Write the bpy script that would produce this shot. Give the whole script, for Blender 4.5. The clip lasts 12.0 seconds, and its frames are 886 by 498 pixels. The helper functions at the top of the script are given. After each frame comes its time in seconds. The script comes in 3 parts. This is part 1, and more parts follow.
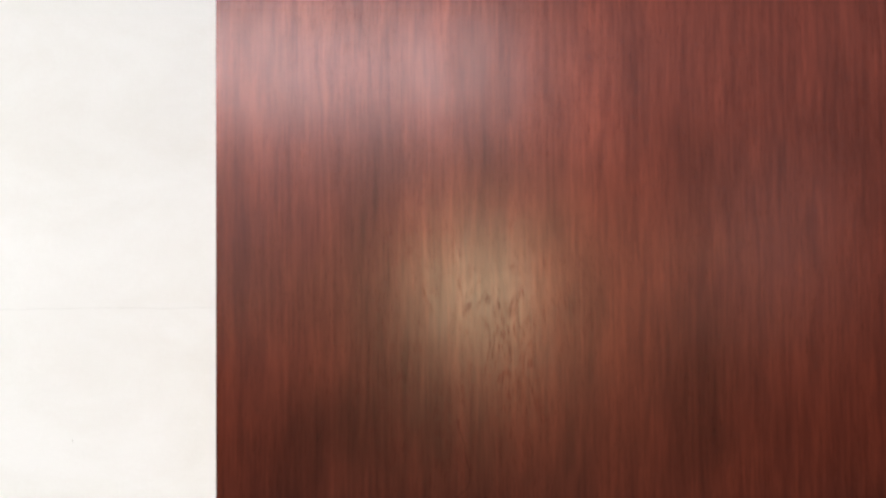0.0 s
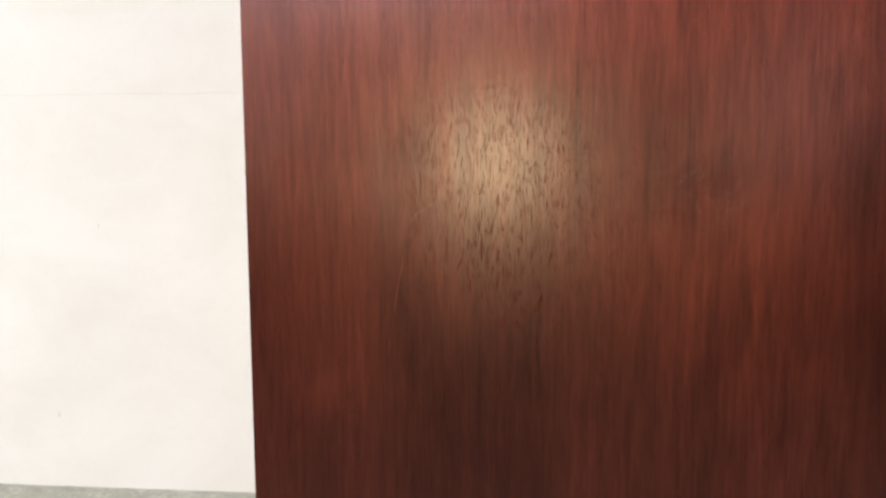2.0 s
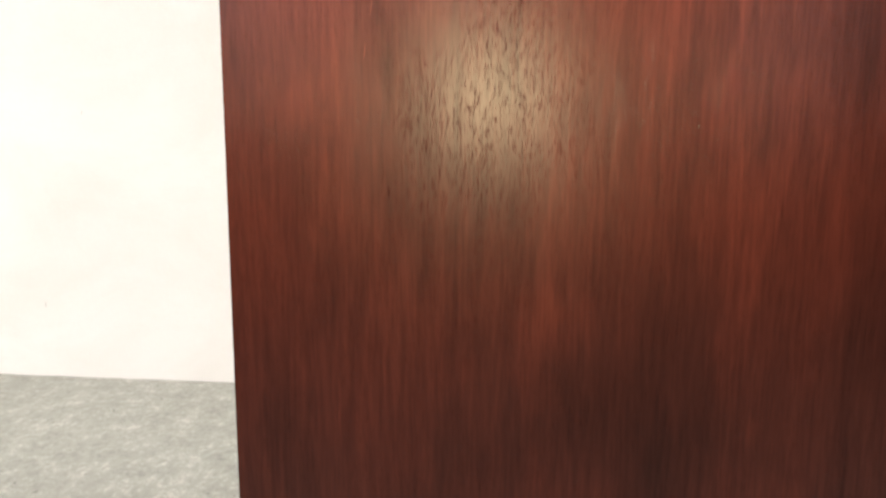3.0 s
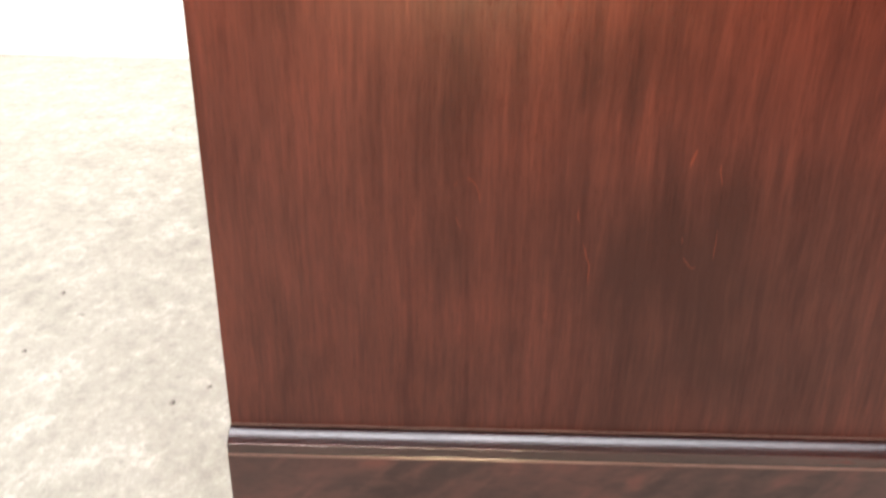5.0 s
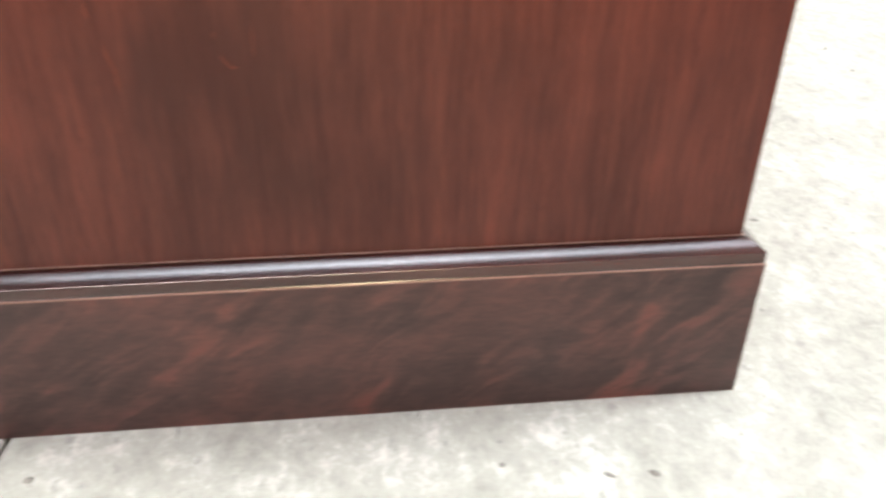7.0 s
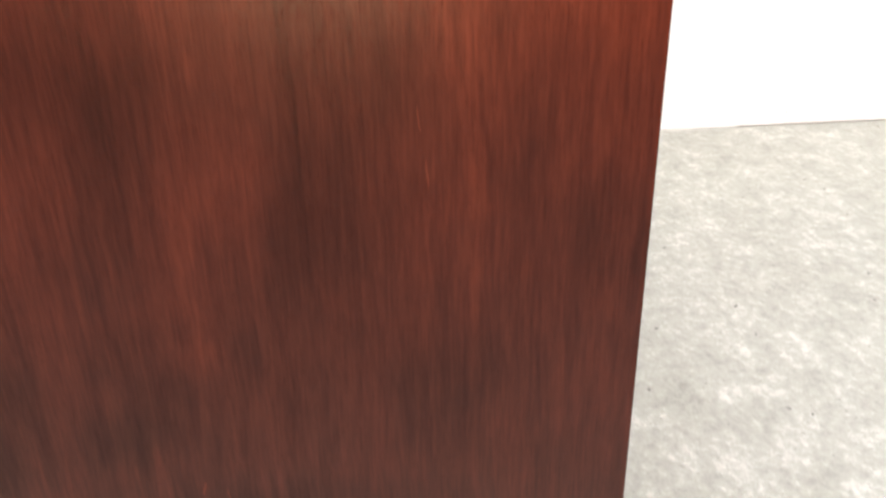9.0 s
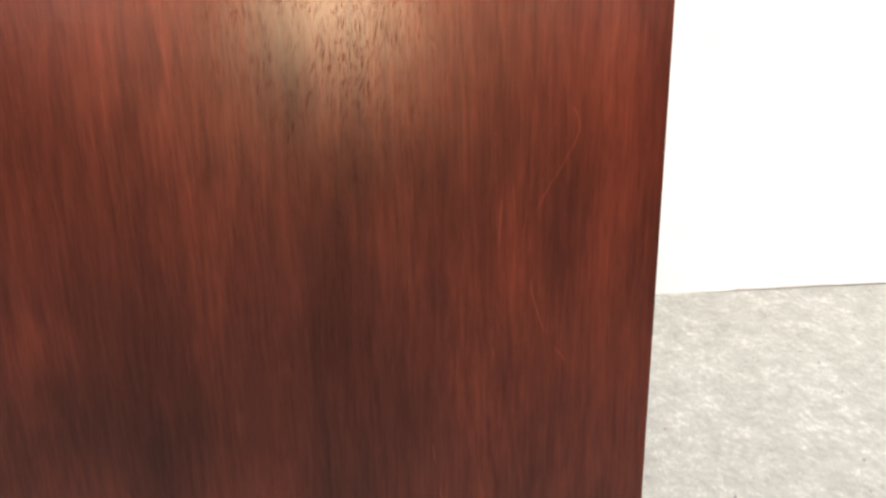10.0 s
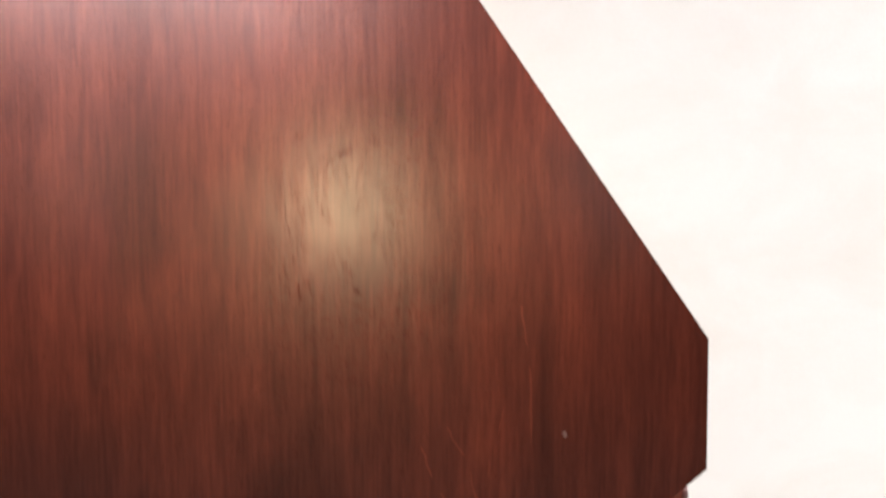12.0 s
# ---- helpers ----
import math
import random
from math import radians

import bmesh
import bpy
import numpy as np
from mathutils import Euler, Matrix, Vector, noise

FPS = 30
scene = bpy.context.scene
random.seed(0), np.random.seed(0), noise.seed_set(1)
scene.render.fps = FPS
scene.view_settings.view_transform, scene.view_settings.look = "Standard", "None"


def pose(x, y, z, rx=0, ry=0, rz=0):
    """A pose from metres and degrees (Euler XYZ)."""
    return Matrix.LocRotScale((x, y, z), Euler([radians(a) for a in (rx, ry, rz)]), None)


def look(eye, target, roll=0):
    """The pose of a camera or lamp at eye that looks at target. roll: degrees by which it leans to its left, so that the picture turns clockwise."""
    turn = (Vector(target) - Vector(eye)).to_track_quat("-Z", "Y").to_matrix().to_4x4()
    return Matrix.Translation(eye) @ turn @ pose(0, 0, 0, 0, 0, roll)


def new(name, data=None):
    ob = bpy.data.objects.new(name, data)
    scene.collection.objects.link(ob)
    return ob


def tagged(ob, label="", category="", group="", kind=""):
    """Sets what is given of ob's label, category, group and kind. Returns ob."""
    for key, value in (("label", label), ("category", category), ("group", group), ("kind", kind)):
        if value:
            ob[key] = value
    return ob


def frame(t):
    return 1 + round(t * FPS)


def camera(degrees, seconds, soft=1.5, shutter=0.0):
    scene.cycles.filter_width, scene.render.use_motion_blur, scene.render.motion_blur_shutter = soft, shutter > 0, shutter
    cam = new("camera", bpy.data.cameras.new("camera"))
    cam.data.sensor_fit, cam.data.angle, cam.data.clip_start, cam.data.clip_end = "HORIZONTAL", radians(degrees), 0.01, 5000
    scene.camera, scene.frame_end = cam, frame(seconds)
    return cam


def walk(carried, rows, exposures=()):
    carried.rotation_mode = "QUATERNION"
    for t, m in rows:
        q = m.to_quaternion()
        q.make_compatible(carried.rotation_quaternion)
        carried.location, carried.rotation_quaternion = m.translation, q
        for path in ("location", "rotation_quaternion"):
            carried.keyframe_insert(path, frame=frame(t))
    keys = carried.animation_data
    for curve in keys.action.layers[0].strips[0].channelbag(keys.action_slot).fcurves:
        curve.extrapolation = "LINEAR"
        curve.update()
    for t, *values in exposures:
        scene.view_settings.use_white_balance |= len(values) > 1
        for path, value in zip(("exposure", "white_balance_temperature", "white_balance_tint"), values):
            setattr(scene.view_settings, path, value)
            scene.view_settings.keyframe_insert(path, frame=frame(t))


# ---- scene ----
cam = camera(56.1, 12.0, soft=2.5, shutter=0.35)
PATH = [
    (0, (0.1091, -0.3503, 0.8774), (0.0388, 1.6472, 0.9493), -0.59),
    (0.5, (0.1080, -0.3527, 0.8364), (0.0193, 1.6453, 0.8542), -0.28),
    (1, (0.1027, -0.3515, 0.7919), (0.0158, 1.6456, 0.7302), -0.46),
    (1.5, (0.1036, -0.3498, 0.7422), (-0.0044, 1.6420, 0.5971), -0.73),
    (2, (0.1041, -0.3486, 0.6960), (-0.0116, 1.6358, 0.4755), -0.32),
    (2.5, (0.1089, -0.3515, 0.6512), (-0.0024, 1.6249, 0.3655), 0.04),
    (2.7, (0.1100, -0.3539, 0.6336), (0.0089, 1.6184, 0.3175), 0.19),
    (4.3, (0.1107, -0.3390, 0.4002), (0.0337, 1.5599, -0.2227), 0.56),
    (4.5, (0.1082, -0.3374, 0.3814), (0.0486, 1.5415, -0.3014), 0.68),
    (5, (0.1093, -0.3324, 0.3353), (0.0724, 1.4906, -0.4865), 0.63),
    (5.5, (0.1077, -0.3320, 0.2998), (0.0924, 1.4341, -0.6385), 1.27),
    (6, (0.1197, -0.3328, 0.2787), (0.1273, 1.3874, -0.7416), 1.47),
    (6.5, (0.1771, -0.3293, 0.2820), (0.2586, 1.3704, -0.7690), 1.37),
    (7, (0.2577, -0.3222, 0.2928), (0.4597, 1.3613, -0.7678), 0.90),
    (7.2, (0.2825, -0.3305, 0.2917), (0.5093, 1.3621, -0.7492), 0.31),
    (8.8, (0.2920, -0.3596, 0.5074), (0.5191, 1.4076, -0.4011), -1.16),
    (9, (0.2919, -0.3592, 0.5331), (0.5141, 1.4318, -0.3287), -1.03),
    (9.5, (0.2896, -0.3650, 0.5974), (0.5118, 1.4821, -0.1365), -0.88),
    (10, (0.2883, -0.3753, 0.6598), (0.5121, 1.5135, 0.0415), -0.96),
    (10.5, (0.2917, -0.3709, 0.7068), (0.5237, 1.5505, 0.2023), -1.19),
    (11, (0.2945, -0.3724, 0.7562), (0.5458, 1.5741, 0.3711), -1.21),
    (11.5, (0.3008, -0.3728, 0.8036), (0.5109, 1.5951, 0.5155), -1.44),
    (12, (0.2920, -0.3703, 0.8296), (0.5155, 1.6130, 0.7001), -0.33),
]
# seconds, stops, white balance
EXPOSURES = [(0, -0.05, 5850, 2), (1.0, -0.1, 5950, 2), (2.7, 0.05, 6100, 2), (4.3, 0.6, 6350, 6), (5.0, 1.05, 6350, 6), (5.5, 1.17, 6350, 6), (6.0, 0.78, 6250, 1), (6.5, 0.86, 6150, -1),
             (7.2, 1.2, 6000, 4), (8.8, 0.70, 6200, 6), (10.0, 0.55, 6200, 6), (11.2, 0.38, 6150, 5), (12, 0.25, 6050, 5)]
walk(cam, [(t, look(eye, target, roll)) for t, eye, target, roll in PATH], EXPOSURES)


# ---- world and lights ----
# The desk's near side stands in the plane y = 0, its back edge at x = 0; the white wall runs behind it.
WALL_Y, WALL_SLOPE = 1.281, -0.039      # face of the white wall: y = WALL_Y + WALL_SLOPE * x
ROOM_X0, ROOM_X1, ROOM_Y0, ROOM_H = -3.6, 4.4, -18.0, 3.1
BAY_Y0, BAY_Y1, BAY_Z0, BAY_Z1 = -15.5, -9.5, 0.5, 2.5   # the long openings added to the end walls for fill lamps

world = bpy.data.worlds.new("world")
scene.world = world
world.use_nodes = True
sky = world.node_tree.nodes.new("ShaderNodeTexSky")
sky.sky_type = "NISHITA"
sky.sun_disc = False
sky.sun_elevation, sky.sun_rotation = radians(48), radians(120)
background = world.node_tree.nodes["Background"]
background.inputs["Strength"].default_value = 0.12
world.node_tree.links.new(sky.outputs["Color"], background.inputs["Color"])


def area_lamp(name, m, sx, sy, watts, colour, spread=180):
    data = bpy.data.lights.new(name, "AREA")
    data.shape, data.size, data.size_y, data.energy, data.color = "RECTANGLE", sx, sy, watts, colour
    data.spread = radians(spread)
    ob = new(name, data)
    ob.matrix_world = m
    return ob


# Daylight from a skylight over the desk; a ceiling strip behind. Added, unseen fill lamps stand in a doorway at each
# end of the white wall and in a long window farther back in each end wall, and one dim panel hangs behind.
area_lamp("skylight_daylight", look((0.8, 0.0, ROOM_H - 0.02), (0.8, 0.0, 0)), 3.8, 0.8, 13.5, (0.955, 0.945, 1.0), 66)
# Unseen side fills that whiten the wall and leave the desk's side alone.
area_lamp("east_wall_fill", look((ROOM_X1 - 0.02, 0.6, 1.6), (0, 0.6, 1.6)), 0.9, 1.45, 80, (1.0, 0.98, 0.945), 110)
area_lamp("west_wall_fill", look((ROOM_X0 + 0.02, 0.6, 1.2), (0, 0.6, 1.2)), 0.9, 2.2, 72, (1.0, 0.945, 0.875), 110)
# Unseen fills farther back, added to lift haze along the side's two edges.
BAY_Y, BAY_Z = (BAY_Y0 + BAY_Y1) / 2, (BAY_Z0 + BAY_Z1) / 2
area_lamp("east_haze_fill", look((ROOM_X1 - 0.02, BAY_Y, BAY_Z), (0, BAY_Y, BAY_Z)), BAY_Y1 - BAY_Y0, BAY_Z1 - BAY_Z0, 110, (1.0, 0.94, 0.91))
area_lamp("west_haze_fill", look((ROOM_X0 + 0.02, BAY_Y, BAY_Z), (0, BAY_Y, BAY_Z)), BAY_Y1 - BAY_Y0, BAY_Z1 - BAY_Z0, 110, (1.0, 0.94, 0.91))
area_lamp("ceiling_strip_glow", look((-1.35, -5.6, 2.5), (0.1, 0, 0.9)), 3.7, 0.5, 42, (1.0, 0.80, 0.78), 70)
# Added reddish fill that stands for a broad lit ceiling in the reflections.
area_lamp("ceiling_sheen_fill", look((1.5, -5.2, 2.75), (0.3, 0, 0.8)), 5.0, 1.7, 9, (1.0, 0.66, 0.60), 70)

# Unseen fixed spot, far off and level with the desk, standing in for the camera's own small warm light.
torch = bpy.data.lights.new("camera_light_stand_in", "SPOT")
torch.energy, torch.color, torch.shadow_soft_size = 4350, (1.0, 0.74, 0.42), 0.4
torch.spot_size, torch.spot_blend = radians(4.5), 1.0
torch_ob = new("camera_light_stand_in", torch)
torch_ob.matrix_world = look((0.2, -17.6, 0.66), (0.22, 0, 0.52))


# ---- materials ----
class Nodes:
    """A node material under construction, with short names for the nodes it needs."""

    def __init__(self, name):
        self.material = bpy.data.materials.new(name)
        self.material.use_nodes = True
        self.tree = self.material.node_tree
        self.shader = self.tree.nodes["Principled BSDF"]
        self.coords = self.tree.nodes.new("ShaderNodeTexCoord").outputs["Object"]

    def link(self, a, b):
        self.tree.links.new(a, b)

    def put(self, socket, value):
        if isinstance(value, bpy.types.NodeSocket):
            self.link(value, socket)
        else:
            socket.default_value = value

    def mapped(self, scale=(1, 1, 1), location=(0, 0, 0), rotation=(0, 0, 0), source=None):
        node = self.tree.nodes.new("ShaderNodeMapping")
        self.link(source or self.coords, node.inputs["Vector"])
        node.inputs["Scale"].default_value = scale
        node.inputs["Location"].default_value = location
        node.inputs["Rotation"].default_value = [radians(a) for a in rotation]
        return node.outputs["Vector"]

    def noise(self, vector, scale, detail=4.0, rough=0.55, distortion=0.0):
        node = self.tree.nodes.new("ShaderNodeTexNoise")
        self.link(vector, node.inputs["Vector"])
        for key, value in (("Scale", scale), ("Detail", detail), ("Roughness", rough), ("Distortion", distortion)):
            node.inputs[key].default_value = value
        return node.outputs["Fac"]

    def cells(self, vector, scale, feature="F1"):
        node = self.tree.nodes.new("ShaderNodeTexVoronoi")
        node.feature = feature
        self.link(vector, node.inputs["Vector"])
        node.inputs["Scale"].default_value = scale
        return node.outputs["Distance"]

    def ramp(self, value, stops):
        node = self.tree.nodes.new("ShaderNodeValToRGB")
        self.link(value, node.inputs["Fac"])
        while len(node.color_ramp.elements) < len(stops):
            node.color_ramp.elements.new(0.5)
        for e, (place, colour) in zip(node.color_ramp.elements, stops):
            e.position = place
            e.color = (*colour, 1) if isinstance(colour, tuple) else (colour, colour, colour, 1)
        return node.outputs["Color"]

    def mix(self, fac, a, b, kind="MIX"):
        node = self.tree.nodes.new("ShaderNodeMix")
        node.data_type, node.blend_type = "RGBA", kind
        self.put(node.inputs["Factor"], fac)
        for socket, value in ((node.inputs[6], a), (node.inputs[7], b)):
            self.put(socket, (*value, 1) if isinstance(value, tuple) else value)
        return node.outputs[2]

    def math(self, kind, a, b=0.0, c=0.0):
        node = self.tree.nodes.new("ShaderNodeMath")
        node.operation = kind
        for socket, value in zip(node.inputs, (a, b, c)):
            self.put(socket, value)
        return node.outputs[0]

    def blob(self, x, z, rx, rz, wobble):
        """A soft patch on a face that lies in x and z, with an uneven outline."""
        moved = self.mapped((1 / rx, 0, 1 / rz), (-x / rx, 0, -z / rz), source=wobble)
        length = self.tree.nodes.new("ShaderNodeVectorMath")
        length.operation = "LENGTH"
        self.link(moved, length.inputs[0])
        reach = self.tree.nodes.new("ShaderNodeMapRange")
        reach.interpolation_type = "SMOOTHSTEP"
        self.link(length.outputs["Value"], reach.inputs["Value"])
        for key, value in (("From Min", 0.15), ("From Max", 1.35), ("To Min", 1.0), ("To Max", 0.0)):
            reach.inputs[key].default_value = value
        return reach.outputs["Result"]

    def bump(self, height, strength, distance, before=None):
        node = self.tree.nodes.new("ShaderNodeBump")
        node.inputs["Strength"].default_value, node.inputs["Distance"].default_value = strength, distance
        self.link(height, node.inputs["Height"])
        if before:
            self.link(before, node.inputs["Normal"])
        return node.outputs["Normal"]

    def done(self, colour, roughness, normal=None, **more):
        self.put(self.shader.inputs["Base Color"], (*colour, 1) if isinstance(colour, tuple) else colour)
        self.put(self.shader.inputs["Roughness"], roughness)
        if normal:
            if "Coat Weight" not in more:
                self.link(normal, self.shader.inputs["Normal"])
            self.link(normal, self.shader.inputs["Coat Normal"])
        for key, value in more.items():
            self.put(self.shader.inputs[key], value)
        return self.material


# Darker and redder clouds of stain in the old varnish of the side, with some broad painted tones: x, z, half width,
# half height, strength.
DARK_HIGH = [(0.053, 0.816, 0.014, 0.014, 0.9), (0.13, 0.926, 0.022, 0.012, 0.5), (0.184, 0.762, 0.004, 0.012, 0.6), (0.012, 0.763, 0.016, 0.014, 0.5),
             (0.071, 0.697, 0.011, 0.010, 0.6), (0.197, 0.690, 0.011, 0.009, 0.9), (0.255, 0.680, 0.008, 0.024, 0.7), (0.338, 0.788, 0.015, 0.011, 0.7),
             (0.380, 0.716, 0.004, 0.058, 0.8), (0.427, 0.735, 0.012, 0.032, 0.5), (0.275, 0.690, 0.016, 0.035, 0.5),
             # A broad dark patch that paints the varnish's dim reflection into the colour.
             (0.175, 0.695, 0.060, 0.035, 0.9)]
DARK_MIDDLE = [(0.211, 0.631, 0.004, 0.018, 0.9), (0.265, 0.619, 0.013, 0.028, 0.9), (0.086, 0.600, 0.026, 0.060, 0.5), (0.285, 0.534, 0.016, 0.040, 0.7),
               (0.276, 0.487, 0.015, 0.033, 0.9), (0.273, 0.400, 0.019, 0.036, 0.9), (0.148, 0.456, 0.022, 0.029, 0.8), (0.193, 0.439, 0.015, 0.025, 0.6),
               # The last two are broad patches of darker tone.
               (0.3965, 0.540, 0.011, 0.045, 0.6), (0.190, 0.450, 0.090, 0.070, 0.5),
               (0.130, 0.570, 0.070, 0.060, 0.35)]
DARK_LOW = [(0.169, 0.266, 0.024, 0.017, 0.8), (0.226, 0.208, 0.005, 0.025, 1.0), (0.099, 0.251, 0.015, 0.050, 0.4), (0.117, 0.302, 0.012, 0.016, 0.5),
            (0.108, 0.178, 0.014, 0.014, 0.5), (0.181, 0.180, 0.010, 0.014, 0.4), (0.222, 0.120, 0.038, 0.018, 0.5), (0.118, 0.130, 0.029, 0.021, 0.4),
            (0.321, 0.174, 0.005, 0.022, 0.9), (0.235, 0.165, 0.080, 0.058, 1.25), (0.205, 0.185, 0.030, 0.025, 0.4)]
RED_CLOUDS_AND_HAZE = [(0.034, 0.593, 0.015, 0.010, 0.6), (0.214, 0.690, 0.022, 0.045, 0.8), (0.206, 0.311, 0.019, 0.011, 0.6), (0.258, 0.152, 0.026, 0.010, 0.35),
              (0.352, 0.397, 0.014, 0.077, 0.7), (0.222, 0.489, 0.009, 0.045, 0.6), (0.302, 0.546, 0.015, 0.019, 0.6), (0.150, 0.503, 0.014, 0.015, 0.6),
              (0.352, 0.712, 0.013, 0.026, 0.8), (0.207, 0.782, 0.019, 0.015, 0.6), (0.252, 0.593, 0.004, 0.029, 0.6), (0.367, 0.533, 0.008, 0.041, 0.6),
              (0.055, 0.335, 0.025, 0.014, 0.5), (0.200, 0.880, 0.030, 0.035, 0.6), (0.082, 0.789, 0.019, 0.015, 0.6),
              # The last two paint the pale haze along the front and back edges.
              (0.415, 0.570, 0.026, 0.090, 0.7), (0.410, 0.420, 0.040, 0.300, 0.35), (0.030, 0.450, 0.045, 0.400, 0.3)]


def mahogany(name, along=(1, 1, 0.065), seed=0.0, clouds=(), red=(), figure=0.0, gloss=0.226, lift=0.0, shine=0.58, porous=1.0, relief=1.0, sheen=0.8, rings=0.0, coat_ior=1.5, lean=None, fibrous=0.6, painted_haze=()):
    """Old red-brown mahogany under a satin varnish; along squeezes the grain's direction."""
    n = Nodes(name)
    warp = n.tree.nodes.new("ShaderNodeTexNoise")
    warp.inputs["Scale"].default_value = 11.0
    warp.inputs["Detail"].default_value = 4.0
    n.link(n.coords, warp.inputs["Vector"])
    wob = n.tree.nodes.new("ShaderNodeVectorMath")
    wob.operation = "MULTIPLY_ADD"
    n.link(warp.outputs["Color"], wob.inputs[0])
    wob.inputs[1].default_value = (0.016, 0.016, 0.016)
    n.link(n.coords, wob.inputs[2])
    wobbled = n.mapped((1, 1, 1), (-0.008, -0.008, -0.008), source=wob.outputs["Vector"])
    p = n.mapped(along, (seed, seed * 0.7, seed * 0.3), source=wobbled)
    q = n.mapped(along, (seed + 3, seed, seed))
    broad = n.noise(p, 26, 3, 0.6, 0.5)
    streak = n.noise(p, 110, 4, 0.65, 0.3)
    fibre = n.noise(q, 520, 3, 0.6)
    patch = n.noise(n.mapped((1, 1, 0.55), (seed * 2 + 5, 0, 0), source=wobbled), 17, 4, 0.55)
    tone = n.math("MULTIPLY_ADD", broad, 0.24, n.math("MULTIPLY", streak, 0.23))
    tone = n.math("MULTIPLY_ADD", patch, 0.53, tone)
    tone = n.math("MULTIPLY_ADD", fibre, 0.17, n.math("SUBTRACT", tone, 0.115 - lift))
    if figure:
        tilted = n.mapped(rotation=(0, 36, 0), source=wobbled)
        flame = n.ramp(n.noise(n.mapped((1, 1, 3.0), (seed, 0, 0), source=tilted), 27, 3, 0.5, 0.8), [(0.36, 0.25), (0.5, 0.46), (0.64, 0.8)])
        some = n.ramp(n.noise(n.mapped((1, 1, 1), (seed, 4, 0)), 13, 2), [(0.38, 0.25), (0.62, 1.0)])
        tone = n.math("MULTIPLY_ADD", n.math("MULTIPLY", n.math("SUBTRACT", flame, 0.5), some), figure, tone)
    if rings:
        # Growth rings, cut into tall arches.
        swell = n.noise(n.mapped((1, 1, 0.16), (seed + 8, 0, 0), source=wobbled), 7.5, 1.0, 0.4)
        line = n.math("PINGPONG", n.math("MULTIPLY_ADD", fibre, 0.012, swell), 0.011)
        line = n.ramp(n.math("MULTIPLY", line, 90.9), [(0.0, 1.0), (0.35, 0.25), (1.0, 0.0)])
        where = n.ramp(n.noise(n.mapped((1, 1, 0.4), (seed, 9, 3)), 14, 2), [(0.42, 0.1), (0.6, 1.0)])
        tone = n.math("MULTIPLY_ADD", n.math("MULTIPLY", line, where), -rings, n.math("ADD", tone, rings * 0.25))
    # The clouds' edges run out in feathers along the grain.
    feather = n.tree.nodes.new("ShaderNodeVectorMath")
    feather.operation = "MULTIPLY_ADD"
    comb = n.tree.nodes.new("ShaderNodeTexNoise")
    comb.inputs["Scale"].default_value, comb.inputs["Detail"].default_value = 150.0, 3.0
    n.link(n.mapped((1, 1, 0.03), (seed, 0, 0), source=wobbled), comb.inputs["Vector"])
    n.link(comb.outputs["Color"], feather.inputs[0])
    feather.inputs[1].default_value = (0.008, 0.0, 0.034)
    n.link(n.mapped((1, 1, 1), (-0.004, 0, -0.017), source=wobbled), feather.inputs[2])
    combed = feather.outputs["Vector"]
    for x, z, rx, rz, much in clouds:
        tone = n.math("MULTIPLY_ADD", n.blob(x, z, rx * 1.25, rz * 1.25, combed), -0.14 * much, tone)
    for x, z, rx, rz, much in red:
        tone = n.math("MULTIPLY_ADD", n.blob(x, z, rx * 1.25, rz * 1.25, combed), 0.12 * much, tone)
    colour = n.ramp(tone, [(0.26, (0.005, 0.0012, 0.0010)), (0.42, (0.009, 0.0018, 0.0013)), (0.55, (0.021, 0.0036, 0.0021)),
                           (0.70, (0.058, 0.0105, 0.0046)), (0.9, (0.13, 0.028, 0.011))])
    # Open pores: short dark strokes in rows along the grain, which leans where the board was cut across an arch.
    leaned = n.mapped((1, 1, 1), (0, 0, 0), source=wobbled)
    if lean:
        x, z, rx, rz, slope = lean
        apart = n.tree.nodes.new("ShaderNodeSeparateXYZ")
        n.link(n.coords, apart.inputs[0])
        shift = n.math("MULTIPLY", n.blob(x, z, rx, rz, n.coords), n.math("MULTIPLY", n.math("SUBTRACT", apart.outputs["Z"], z), slope))
        together = n.tree.nodes.new("ShaderNodeCombineXYZ")
        n.link(shift, together.inputs["X"])
        moved = n.tree.nodes.new("ShaderNodeVectorMath")
        n.link(wobbled, moved.inputs[0])
        n.link(together.outputs["Vector"], moved.inputs[1])
        leaned = moved.outputs["Vector"]
    pores = n.noise(n.mapped([c if c > 0.5 else max(c, 0.019) for c in along], (seed, 2, 1), source=leaned), 2700, 1.0, 0.5)
    rows = n.noise(n.mapped((1, 1, 0.3), (seed, 7, 1), source=leaned), 60, 2, 0.6)
    pore = n.math("MULTIPLY", n.ramp(pores, [(0.59, 0.0), (0.67, 1.0)]), n.math("MULTIPLY", n.ramp(rows, [(0.34, 0.0), (0.50, 1.0)]), porous))
    colour = n.mix(n.math("MULTIPLY", pore, 0.05), colour, (0.012, 0.004, 0.003))
    # A thin uneven haze of reflected light painted into the colour, streaked along the grain.
    for x, z, rx, rz, much in painted_haze:
        haze_mask = n.math("MULTIPLY", n.blob(x, z, rx, rz, combed), n.ramp(n.math("MULTIPLY_ADD", patch, 0.6, n.math("MULTIPLY", streak, 0.4)), [(0.35, 0.45), (0.65, 1.0)]))
        colour = n.mix(n.math("MULTIPLY", haze_mask, much), colour, (0.105, 0.075, 0.060))
    dull = n.math("MULTIPLY_ADD", n.noise(n.mapped((1, 1, 0.6)), 35, 3), 0.018, gloss)
    # Dark stain has eaten into the varnish: it is duller there.
    keen = n.ramp(tone, [(0.28, 0.5), (0.62, 1.0)])
